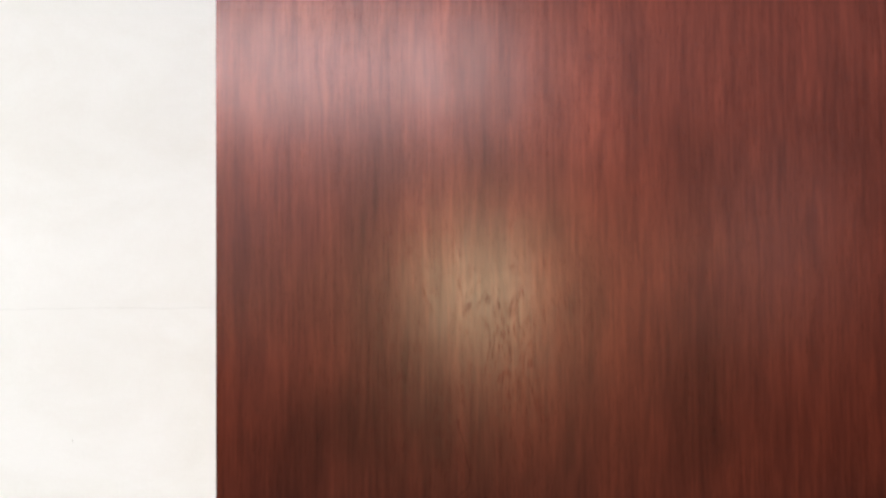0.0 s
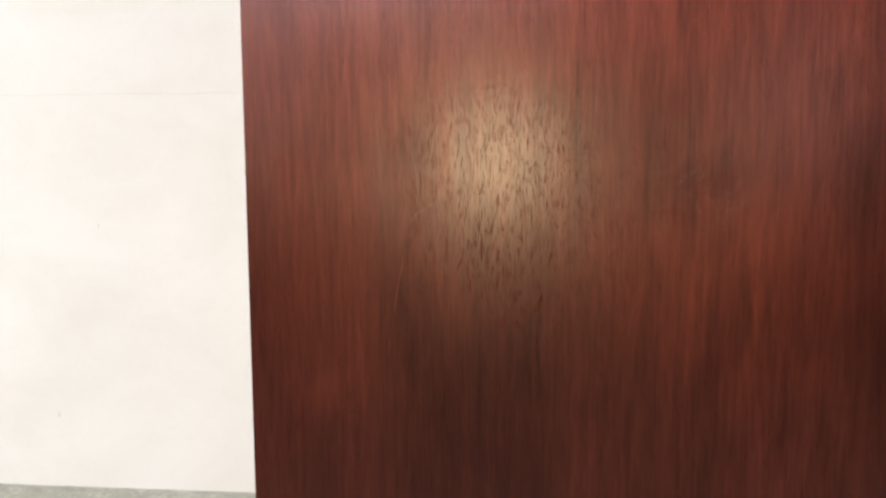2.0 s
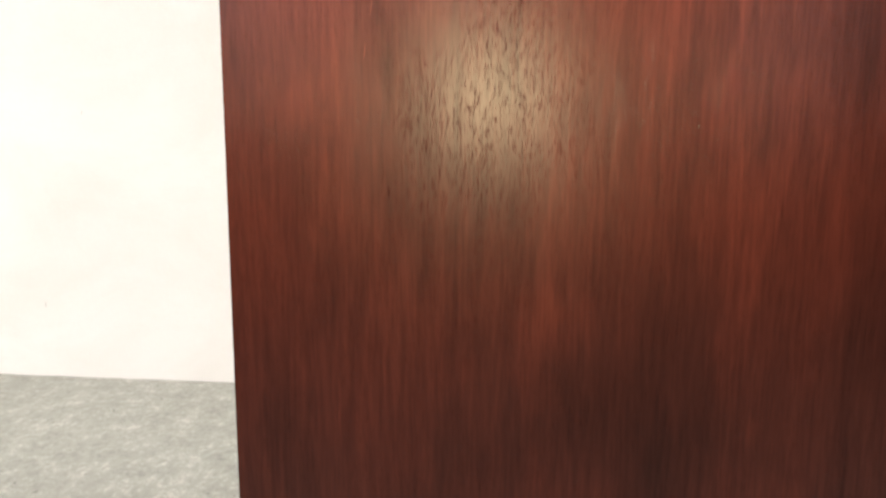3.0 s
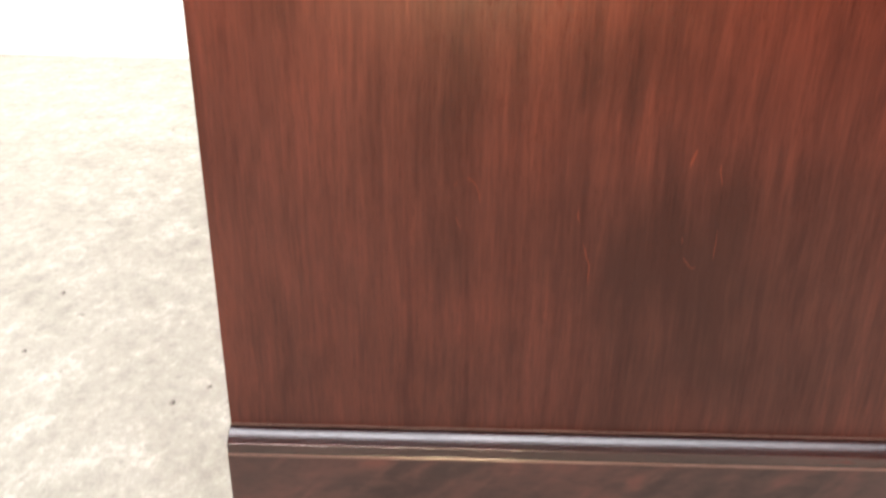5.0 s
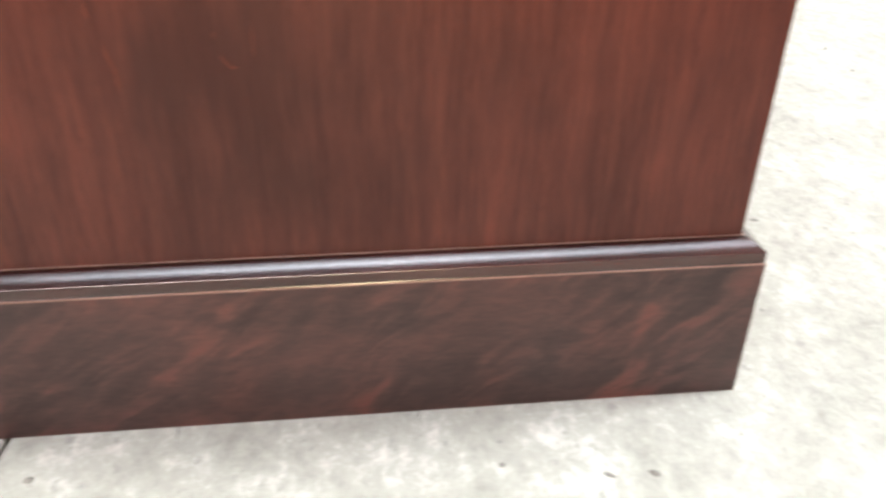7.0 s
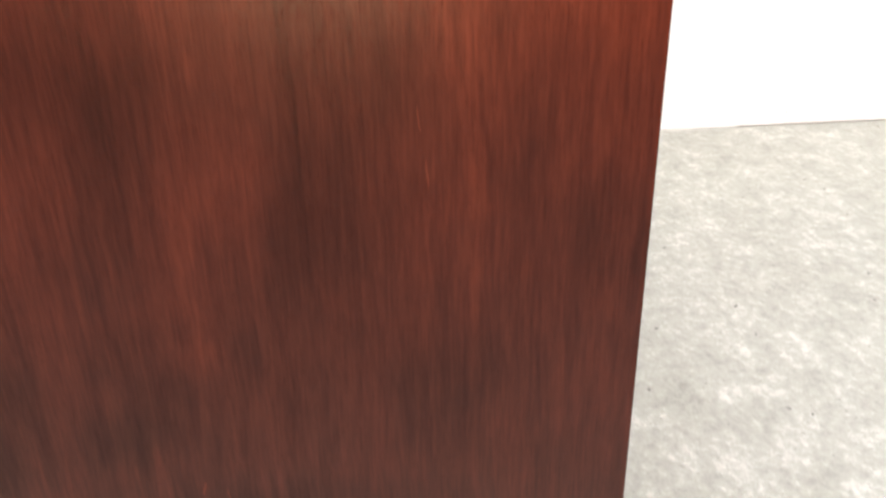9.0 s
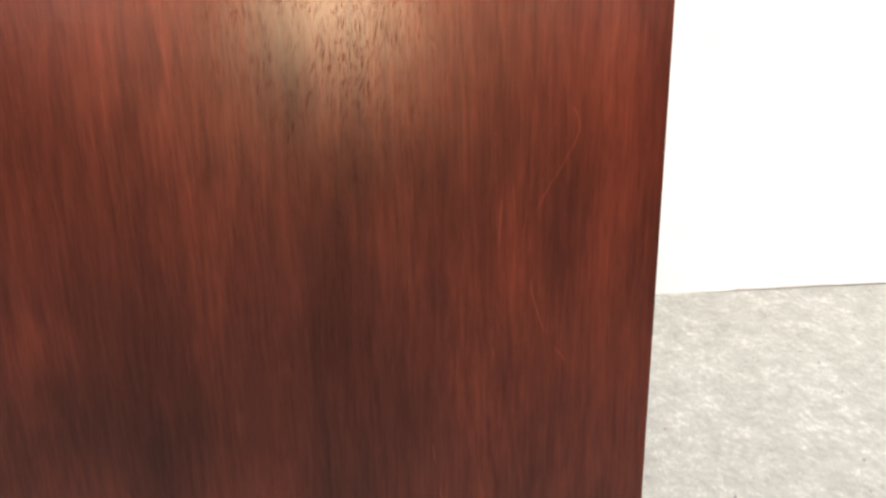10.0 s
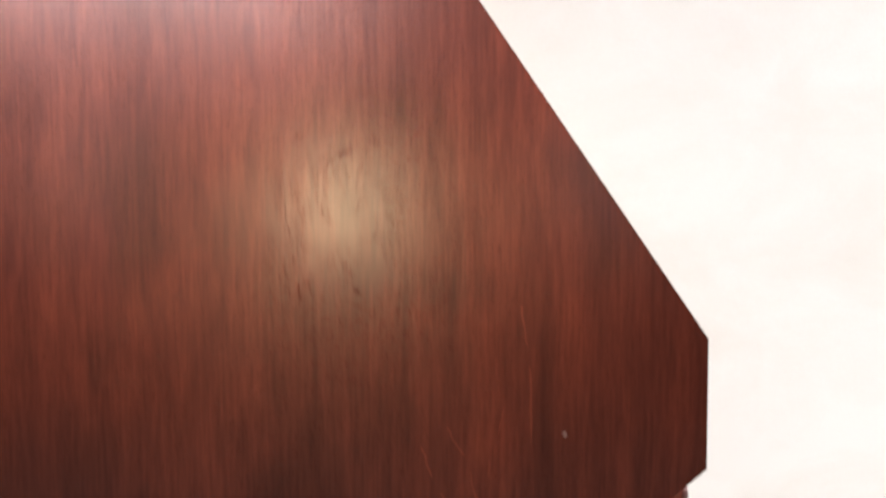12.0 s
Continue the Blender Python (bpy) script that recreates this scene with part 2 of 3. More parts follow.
    coat = n.math("MULTIPLY", n.math("SUBTRACT", 1.0, n.math("MULTIPLY", pore, 0.7)), n.math("MULTIPLY", n.math("MULTIPLY_ADD", keen, 0.5, 0.5), shine))
    normal = n.bump(pore, 0.13 * relief, -0.0003)
    normal = n.bump(streak, 0.06 * relief, 0.0006, normal)
    normal = n.bump(broad, 0.10 * relief, 0.0015, normal)
    # The fibres spread a gleam across the grain, more where the stain is thin.
    gleam = n.ramp(tone, [(0.28, 0.5), (0.42, 0.75), (0.56, 0.98), (0.75, 1.0)])
    gleam = n.math("MULTIPLY", gleam, n.math("MULTIPLY_ADD", n.math("ADD", streak, fibre), 0.7, 0.3))
    across = n.tree.nodes.new("ShaderNodeCombineXYZ")
    across.inputs["X" if along[2] < 0.5 else "Z"].default_value = 1.0
    n.link(across.outputs["Vector"], n.shader.inputs["Tangent"])
    return n.done(colour, 0.47, normal, **{"IOR": 1.7, "Anisotropic": fibrous, "Specular IOR Level": n.math("MULTIPLY", n.math("MULTIPLY", gleam, n.math("MULTIPLY_ADD", pore, -0.25, 1.0)), sheen * 0.68), "Specular Tint": (1.0, 0.20, 0.11, 1), "Coat Weight": coat,
                                          "Coat Roughness": dull, "Coat IOR": coat_ior})


def plain(name, colour, roughness, metallic=0.0, grain=120.0, much=0.12, relief=0.0):
    n = Nodes(name)
    speck = n.noise(n.mapped(), grain, 4)
    broad = n.noise(n.mapped(), grain / 14, 3)
    low, high = tuple(c * (1 - much * 2) for c in colour), tuple(min(1, c * (1 + much)) for c in colour)
    shade = n.mix(n.math("MULTIPLY_ADD", broad, 0.6, n.math("MULTIPLY", speck, 0.4)), low, high)
    normal = n.bump(speck, relief, 0.001) if relief else None
    return n.done(shade, roughness, normal, Metallic=metallic)


def concrete(name):
    """Pale, cloudy, hand-trowelled concrete with small pits and a soft, lumpy relief."""
    n = Nodes(name)
    flat = n.mapped()
    cloud = n.noise(flat, 4.5, 4, 0.6, 0.2)
    lump = n.noise(n.mapped(scale=(1, 0.78, 1)), 24, 5, 0.62, 0.2)
    flake = n.noise(n.mapped(scale=(1, 0.72, 1), location=(3, 1, 0)), 95, 5, 0.68, 0.2)
    fine = n.noise(n.mapped(scale=(1, 0.7, 1)), 330, 4, 0.7)
    tone = n.math("MULTIPLY_ADD", cloud, 0.16, n.math("MULTIPLY_ADD", lump, 0.36, n.math("MULTIPLY_ADD", flake, 0.42, n.math("MULTIPLY", fine, 0.20))))
    colour = n.ramp(tone, [(0.43, (0.250, 0.240, 0.203)), (0.52, (0.325, 0.314, 0.269)), (0.60, (0.383, 0.371, 0.320)), (0.69, (0.56, 0.543, 0.482))])
    # Small dark specks, in drifts.
    speck = n.math("MULTIPLY", n.ramp(n.noise(n.mapped(scale=(1, 0.7, 1), location=(7, 2, 0)), 150, 2, 0.5), [(0.64, 0.0), (0.70, 1.0)]), n.ramp(lump, [(0.42, 0.2), (0.6, 1.0)]))
    colour = n.mix(n.math("MULTIPLY", speck, 0.45), colour, (0.17, 0.16, 0.14))
    rare = n.noise(flat, 21, 2)
    pit = n.math("MULTIPLY", n.ramp(n.cells(n.mapped((1, 1.4, 1)), 34), [(0.03, 1.0), (0.07, 0.0)]), n.ramp(rare, [(0.56, 0.0), (0.62, 1.0)]))
    colour = n.mix(n.math("MULTIPLY", pit, 0.7), colour, (0.13, 0.125, 0.115))
    normal = n.bump(n.math("MULTIPLY_ADD", lump, 1.0, n.math("MULTIPLY", flake, 0.35)), 0.5, 0.004)
    normal = n.bump(pit, 0.5, -0.001, normal)
    return n.done(colour, n.math("MULTIPLY_ADD", fine, 0.2, 0.6), normal)


def limewash(name):
    """White paint over plaster, brushed, with faint stains."""
    n = Nodes(name)
    stain = n.noise(n.mapped((1, 1, 1.6)), 3.0, 5, 0.6, 0.5)
    fine = n.noise(n.mapped(), 140, 4)
    colour = n.ramp(n.math("MULTIPLY_ADD", fine, 0.15, n.math("MULTIPLY", stain, 0.85)), [(0.3, (0.76, 0.74, 0.69)), (0.6, (0.82, 0.81, 0.775))])
    trowel = n.noise(n.mapped((1, 1, 1.4)), 14, 5, 0.6)
    return n.done(colour, 0.75, n.bump(n.math("MULTIPLY_ADD", fine, 0.2, trowel), 0.2, 0.006))


SIDE_WOOD = mahogany("mahogany_side", seed=1.3, clouds=DARK_HIGH + DARK_MIDDLE + DARK_LOW, red=RED_CLOUDS_AND_HAZE, rings=0.05, lean=(0.29, 0.76, 0.07, 0.13, 0.22), painted_haze=[(0.20, 0.10, 0.40, 0.22, 0.11), (0.02, 0.26, 0.09, 0.16, 0.14)])
WOOD = mahogany("mahogany", seed=4.1)
LENGTH_WOOD = mahogany("mahogany_lengthwise", along=(1, 0.05, 1), seed=6.4)
PLINTH_WOOD = mahogany("mahogany_flame", along=(0.25, 1, 1), seed=2.2, figure=0.62, gloss=0.36, lift=-0.01, shine=1.0, porous=0.2, sheen=0.3, coat_ior=1.62, fibrous=0.3)
BEAD_WOOD = mahogany("mahogany_moulding", along=(0.05, 1, 1), seed=8.0, gloss=0.22, shine=1.0, relief=0.02, sheen=0.25, porous=0.0, coat_ior=1.7, fibrous=0.0)
SCAR_WOOD = mahogany("mahogany_rubbed", seed=1.3, lift=0.22)
LINE_WOOD = mahogany("mahogany_pale_line", seed=1.3, lift=0.20)
DARK_LINE_WOOD = mahogany("mahogany_dark_line", seed=1.3, lift=-0.10, shine=0.40)
NOSE_WOOD = mahogany("mahogany_block", seed=5.7, lift=0.0)
FLECK = plain("pale_fleck", (0.12, 0.055, 0.048), 0.5, grain=700, much=0.3)
CONCRETE = concrete("concrete")
PLASTER = limewash("white_plaster")
# Dark grey puts the dimness of the unseen room into its walls and ceiling.
DIM_PLASTER = plain("dimmed_wall", (0.13, 0.125, 0.12), 0.85, grain=60)
PALE_EDGE = plain("pale_edge", (0.20, 0.115, 0.085), 0.6, grain=300, much=0.3)
DIRT = plain("joint_dirt", (0.29, 0.275, 0.24), 0.9, grain=400, much=0.3, relief=0.3)
CRACK = plain("dust_in_crack", (0.68, 0.66, 0.61), 0.9, grain=300, much=0.3)
GRIT = plain("grit", (0.24, 0.225, 0.195), 0.9, grain=400, much=0.3)
STRAW = plain("split_wood", (0.60, 0.49, 0.38), 0.7, grain=500, much=0.3)


# ---- building helpers ----
def mesh_object(name, bm, material, bevel=0.0, segments=2):
    if bevel:
        sharp = [e for e in bm.edges if len(e.link_faces) == 2 and e.calc_face_angle(0) > 0.5]
        bmesh.ops.bevel(bm, geom=sharp, offset=bevel, segments=segments, affect="EDGES", profile=0.6)
    bmesh.ops.recalc_face_normals(bm, faces=bm.faces)
    data = bpy.data.meshes.new(name)
    bm.to_mesh(data)
    bm.free()
    data.materials.append(material)
    return new(name, data)


def part(name, bm, material, parent, label="", bevel=0.0, segments=2, smooth=False):
    ob = mesh_object(name, bm, material, bevel, segments)
    ob.parent = parent
    if smooth:
        ob.data.shade_smooth()
    if label:
        tagged(ob, label)
    return ob


def box(x0, y0, z0, x1, y1, z1):
    bm = bmesh.new()
    bmesh.ops.create_cube(bm, size=1)
    bmesh.ops.transform(bm, verts=bm.verts, matrix=Matrix.Translation(((x0 + x1) / 2, (y0 + y1) / 2, (z0 + z1) / 2)) @ Matrix.Diagonal((x1 - x0, y1 - y0, z1 - z0, 1)))
    return bm


def prism(outline, y0, y1):
    """A board whose outline lies in x and z, from y0 to y1."""
    bm = bmesh.new()
    near, far = ([bm.verts.new((x, y, z)) for x, z in outline] for y in (y0, y1))
    bm.faces.new(near)
    bm.faces.new(far[::-1])
    for i in range(len(outline)):
        j = (i + 1) % len(outline)
        bm.faces.new((near[j], near[i], far[i], far[j]))
    return bm


def swept(profile, stations):
    """A moulding: profile rows of (outward, z); a station turns outward metres into x and y."""
    bm = bmesh.new()
    rings = [[bm.verts.new((*at(o), z)) for o, z in profile] for at in stations]
    for a, b in zip(rings, rings[1:]):
        for i in range(len(profile)):
            j = (i + 1) % len(profile)
            bm.faces.new((a[i], a[j], b[j], b[i]))
    bm.faces.new(rings[0][::-1])
    bm.faces.new(rings[-1])
    return bm


def joined(*pieces):
    bm = pieces[0]
    for other in pieces[1:]:
        data = bpy.data.meshes.new("piece")
        other.to_mesh(data)
        other.free()
        bm.from_mesh(data)
        bpy.data.meshes.remove(data)
    return bm


def wall_y(x):
    return WALL_Y + WALL_SLOPE * x


def slab_along(x0, x1, near, far, z0, z1):
    """A slab along the white wall, from near to far metres behind its face."""
    bm = bmesh.new()
    corners = [(x0, wall_y(x0) + near), (x1, wall_y(x1) + near), (x1, wall_y(x1) + far), (x0, wall_y(x0) + far)]
    low, high = ([bm.verts.new((x, y, z)) for x, y in corners] for z in (z0, z1))
    bm.faces.new(high)
    bm.faces.new(low[::-1])
    for i in range(4):
        j = (i + 1) % 4
        bm.faces.new((low[i], low[j], high[j], high[i]))
    return bm


def ribbon(line, width, lift, flat=False, turn=None):
    """A thin tapered strip along a line: on the floor (flat), or on an upright face whose y is turn(x), else 0."""
    bm = bmesh.new()
    rows = []
    for k, (u, v) in enumerate(line):
        a, b = line[max(0, k - 1)], line[min(len(line) - 1, k + 1)]
        du, dv = b[0] - a[0], b[1] - a[1]
        size = math.hypot(du, dv) or 1
        w = width / 2 * (0.25 if k in (0, len(line) - 1) else 1.0)
        row = []
        for side in (-1, 0, 1):
            uu, vv = u - side * w * dv / size, v + side * w * du / size
            out = lift
            row.append(bm.verts.new((uu, vv, out) if flat else (uu, (turn(uu) if turn else 0) + out, vv)))
        rows.append(row)
    for a, b in zip(rows, rows[1:]):
        for i in (0, 1):
            bm.faces.new((a[i], a[i + 1], b[i + 1], b[i]))
    return bm


def turned(profile, m, steps=28):
    """A turned body: profile rows of (radius, height) round the z axis, placed by m."""
    bm = bmesh.new()
    rings = []
    for r, h in profile:
        if r < 1e-6:
            rings.append([bm.verts.new((0, 0, h))])
        else:
            rings.append([bm.verts.new((r * math.cos(a), r * math.sin(a), h)) for a in (2 * math.pi * k / steps for k in range(steps))])
    for a, b in zip(rings, rings[1:]):
        for k in range(steps):
            j = (k + 1) % steps
            if len(a) == 1:
                bm.faces.new((a[0], b[k], b[j]))
            elif len(b) == 1:
                bm.faces.new((a[k], a[j], b[0]))
            else:
                bm.faces.new((a[k], a[j], b[j], b[k]))
    bmesh.ops.transform(bm, verts=bm.verts, matrix=m)
    return bm


# ---- the room ----
def build_room():
    floor = tagged(mesh_object("floor", box(ROOM_X0, ROOM_Y0, -0.16, ROOM_X1, 1.7, -0.0032), DIRT), "pale trowelled concrete floor with a straight saw-cut joint", "floor", kind="structure")
    # The saw cut runs under the desk, a few degrees off its side.
    gap = 0.0016

    def cut_x(y):
        return 0.0857 + 0.076 * (y + 0.01)

    for side in (-1, 1):
        bm = bmesh.new()
        far = ROOM_X0 if side < 0 else ROOM_X1
        corners = [(far, ROOM_Y0), (cut_x(ROOM_Y0) + side * gap, ROOM_Y0), (cut_x(1.7) + side * gap, 1.7), (far, 1.7)]
        low, high = ([bm.verts.new((x, y, z)) for x, y in corners] for z in (-0.0031, 0.0))
        bm.faces.new(high)
        bm.faces.new(low[::-1])
        for i in range(4):
            j = (i + 1) % 4
            bm.faces.new((low[i], low[j], high[j], high[i]))
        part("slab", bm, CONCRETE, floor)

    # Short dirty cracks that come out from under the plinth.
    for x, y0, y1, wide in ((0.1655, -0.002, -0.0215, 0.0012), (0.283, -0.002, -0.019, 0.0010)):
        part("crack", ribbon([(x, y0), (x + 0.0004, (y0 + y1) / 2), (x + 0.0012, y1)], wide, 0.0004, flat=True), DIRT, floor)

    # The wall, and on it the coat of plaster, whose lower edge is ragged and ends a little higher beyond a step.
    wall = tagged(mesh_object("wall_north", slab_along(ROOM_X0 - 0.2, ROOM_X1 + 0.2, 0.006, 0.2, -0.01, ROOM_H), CRACK), "white painted plaster wall with a ragged lower edge", "wall", kind="structure")
    bm = bmesh.new()
    rng = random.Random(5)
    rings = []
    x = ROOM_X0 - 0.2
    while x < ROOM_X1 + 0.2:
        jag = 0.0012 * rng.random() + 0.0015 * noise.noise(Vector((x * 9, 0, 0)))
        low = max(0.0005, jag) if x < 1.122 else 0.0030 + 1.6 * jag
        rings.append([bm.verts.new((x, wall_y(x) + o, z)) for o, z in ((0.0, low), (0.0, ROOM_H), (0.006, ROOM_H), (0.006, low))])
        x += 0.0125 + (0.0005 if abs(x - 1.118) < 0.01 else 0.0)
    for a, b in zip(rings, rings[1:]):
        for k in range(4):
            j = (k + 1) % 4
            bm.faces.new((a[k], a[j], b[j], b[k]))
    bm.faces.new(rings[0])
    bm.faces.new(rings[-1][::-1])
    part("plaster_coat", bm, PLASTER, wall, "white painted plaster")
    # A hairline crack and two small knocks in the plaster.
    line = [(-0.93 + 0.052 * k, 0.825 + 0.004 * noise.noise(Vector((k * 0.7, 3, 0)))) for k in range(12)]
    part("hairline_crack", ribbon(line, 0.0005, -0.0003, turn=wall_y), CRACK, wall, "faint hairline crack")
    for x, z, r in ((-0.809, 0.158, 0.0035), (1.221, 0.028, 0.003), (1.19, 0.022, 0.0025), (-0.70, 0.56, 0.002)):
        part("knock", ribbon([(x, z - r * 1.6), (x + r * 0.3, z), (x, z + r * 1.6)], r, -0.0003, turn=wall_y), CRACK, wall, "small knock in the plaster")

    # The unseen end walls, in pieces round the openings added for the fill lamps.
    for name, xa, xb in (("wall_west", ROOM_X0 - 0.2, ROOM_X0), ("wall_east", ROOM_X1, ROOM_X1 + 0.2)):
        bm = joined(box(xa, ROOM_Y0, 0, xb, BAY_Y0, ROOM_H), box(xa, BAY_Y0, 0, xb, BAY_Y1, BAY_Z0), box(xa, BAY_Y0, BAY_Z1, xb, BAY_Y1, ROOM_H),
                    box(xa, BAY_Y1, 0, xb, 0.15, ROOM_H), box(xa, 1.05, 0, xb, 1.45, ROOM_H), box(xa, 0.15, 2.35, xb, 1.05, ROOM_H))
        tagged(mesh_object(name, bm, DIM_PLASTER), "unseen grey end wall with openings added for fill lamps", "wall", kind="structure")
    tagged(mesh_object("wall_south", box(ROOM_X0, ROOM_Y0 - 0.2, 0, ROOM_X1, ROOM_Y0, ROOM_H), DIM_PLASTER), "unseen dark grey wall that closes the room", "wall", kind="structure")
    # The ceiling with the skylight's opening.
    h0, h1 = ROOM_H, ROOM_H + 0.2
    bm = joined(box(ROOM_X0 - 0.2, ROOM_Y0 - 0.2, h0, ROOM_X1 + 0.2, -0.4, h1), box(ROOM_X0 - 0.2, 0.4, h0, ROOM_X1 + 0.2, 1.7, h1),
                box(ROOM_X0 - 0.2, -0.4, h0, -1.1, 0.4, h1), box(2.7, -0.4, h0, ROOM_X1 + 0.2, 0.4, h1))
    tagged(mesh_object("ceiling", bm, DIM_PLASTER), "unseen dark grey ceiling with a skylight opening", "ceiling", kind="structure")


build_room()


# ---- the desk ----
DEPTH, LENGTH = 0.440, 0.78             # side from back to front, and the desk's length along y
NOSE = 0.459                            # overhang of the writing flap's lower edge
FLAP_Z0, FLAP_Z1 = 0.699, 0.7615        # straight front of the overhang
TOP_X, TOP_Z = 0.252, 1.056             # where the slope meets the top


def smooth_line(points, steps=5):
    """More points along a line, rounded through the given ones."""
    out = []
    for i in range(len(points) - 1):
        p0, p1, p2, p3 = (points[min(max(i + d, 0), len(points) - 1)] for d in (-1, 0, 1, 2))
        for k in range(steps):
            t = k / steps
            out.append(tuple(0.5 * (2 * b + (c - a) * t + (2 * a - 5 * b + 4 * c - d) * t * t + (3 * b - a - 3 * c + d) * t ** 3) for a, b, c, d in zip(p0, p1, p2, p3)))
    return out + [points[-1]]


def broken(line, gap=0.06):
    """The line with a slight tremble, in pieces with short gaps."""
    shaken = [(x + 0.0009 * noise.noise(Vector((x * 310, z * 210, 2))), z) for x, z in line]
    pieces, run = [], []
    for p in shaken:
        if noise.noise(Vector((p[0] * 140, p[1] * 120, 9))) > gap:
            pieces, run = pieces + [run], []
        else:
            run.append(p)
    return [q for q in pieces + [run] if len(q) > 1]


def scars(side):
    """Thin lighter scratches and rubbed grain lines in the varnish of the side."""
    lines = [
        ([(0.329, 0.441), (0.326, 0.429), (0.329, 0.411), (0.330, 0.389)], 0.0010), ([(0.324, 0.644), (0.3276, 0.6363), (0.331, 0.630)], 0.0008),
        ([(0.2054, 0.1933), (0.2078, 0.1839), (0.2122, 0.1785), (0.2168, 0.1814)], 0.0010), ([(0.081, 0.677), (0.072, 0.671), (0.068, 0.659), (0.063, 0.634), (0.060, 0.612)], 0.0007),
        ([(0.2177, 0.2268), (0.2197, 0.2169), (0.2205, 0.2067), (0.2208, 0.1828)], 0.0008), ([(0.2074, 0.2327), (0.2053, 0.2253)], 0.0015),
        ([(0.1646, 0.2613), (0.1627, 0.2380), (0.1609, 0.2107), (0.1609, 0.1990), (0.1655, 0.1830), (0.1673, 0.1734), (0.1659, 0.1534)], 0.0009),
        ([(0.1068, 0.2147), (0.1097, 0.2178), (0.1144, 0.2174), (0.1177, 0.2111), (0.1185, 0.2007)], 0.0009), ([(0.115, 0.1954), (0.1093, 0.1966), (0.107, 0.2044)], 0.0007),
        ([(0.357, 0.484), (0.358, 0.472)], 0.0009), ([(0.248, 0.423), (0.249, 0.415)], 0.0008), ([(0.1405, 0.128), (0.1475, 0.113)], 0.0005),
    ]
    arches = [
        [(0.3948, 0.6026), (0.3979, 0.5916), (0.3887, 0.5727), (0.3806, 0.5589), (0.3761, 0.5477), (0.3754, 0.5301), (0.3765, 0.5120), (0.3802, 0.4994), (0.3877, 0.4831), (0.3954, 0.4729)],
        [(0.3613, 0.5657), (0.3605, 0.5486), (0.3594, 0.5312), (0.3565, 0.4888)], [(0.3667, 0.5682), (0.3677, 0.5424), (0.3673, 0.5247)],
        [(0.3232, 0.7167), (0.3256, 0.7087), (0.3294, 0.6978), (0.3349, 0.6881), (0.3395, 0.6811), (0.3412, 0.6742)],
        [(0.3351, 0.7240), (0.3383, 0.7173), (0.3434, 0.7099), (0.3458, 0.7023), (0.3469, 0.6942), (0.3503, 0.6881), (0.3535, 0.6890), (0.3547, 0.6965), (0.3546, 0.7072), (0.3579, 0.7151), (0.3628, 0.7385)],
        [(0.3694, 0.7793), (0.3713, 0.7666), (0.3737, 0.7459), (0.3745, 0.7063), (0.3768, 0.6651)],
    ]
    for line, wide in lines:
        for piece in broken(smooth_line(line), 0.12):
            part("scratch", ribbon(piece, wide * 0.7, -0.00006), SCAR_WOOD, side)
    for line in arches:
        for piece in broken(smooth_line(line), 0.2):
            part("grain_line", ribbon(piece, 0.0008, -0.00006), LINE_WOOD, side)
    # A dark wavy streak of the grain.
    for piece in broken(smooth_line([(0.1015, 0.820), (0.1062, 0.8002), (0.1061, 0.7907), (0.0984, 0.7848), (0.0889, 0.7825), (0.0828, 0.7765)]), 0.9):
        part("grain_line", ribbon(piece, 0.0005, -0.00006), DARK_LINE_WOOD, side)


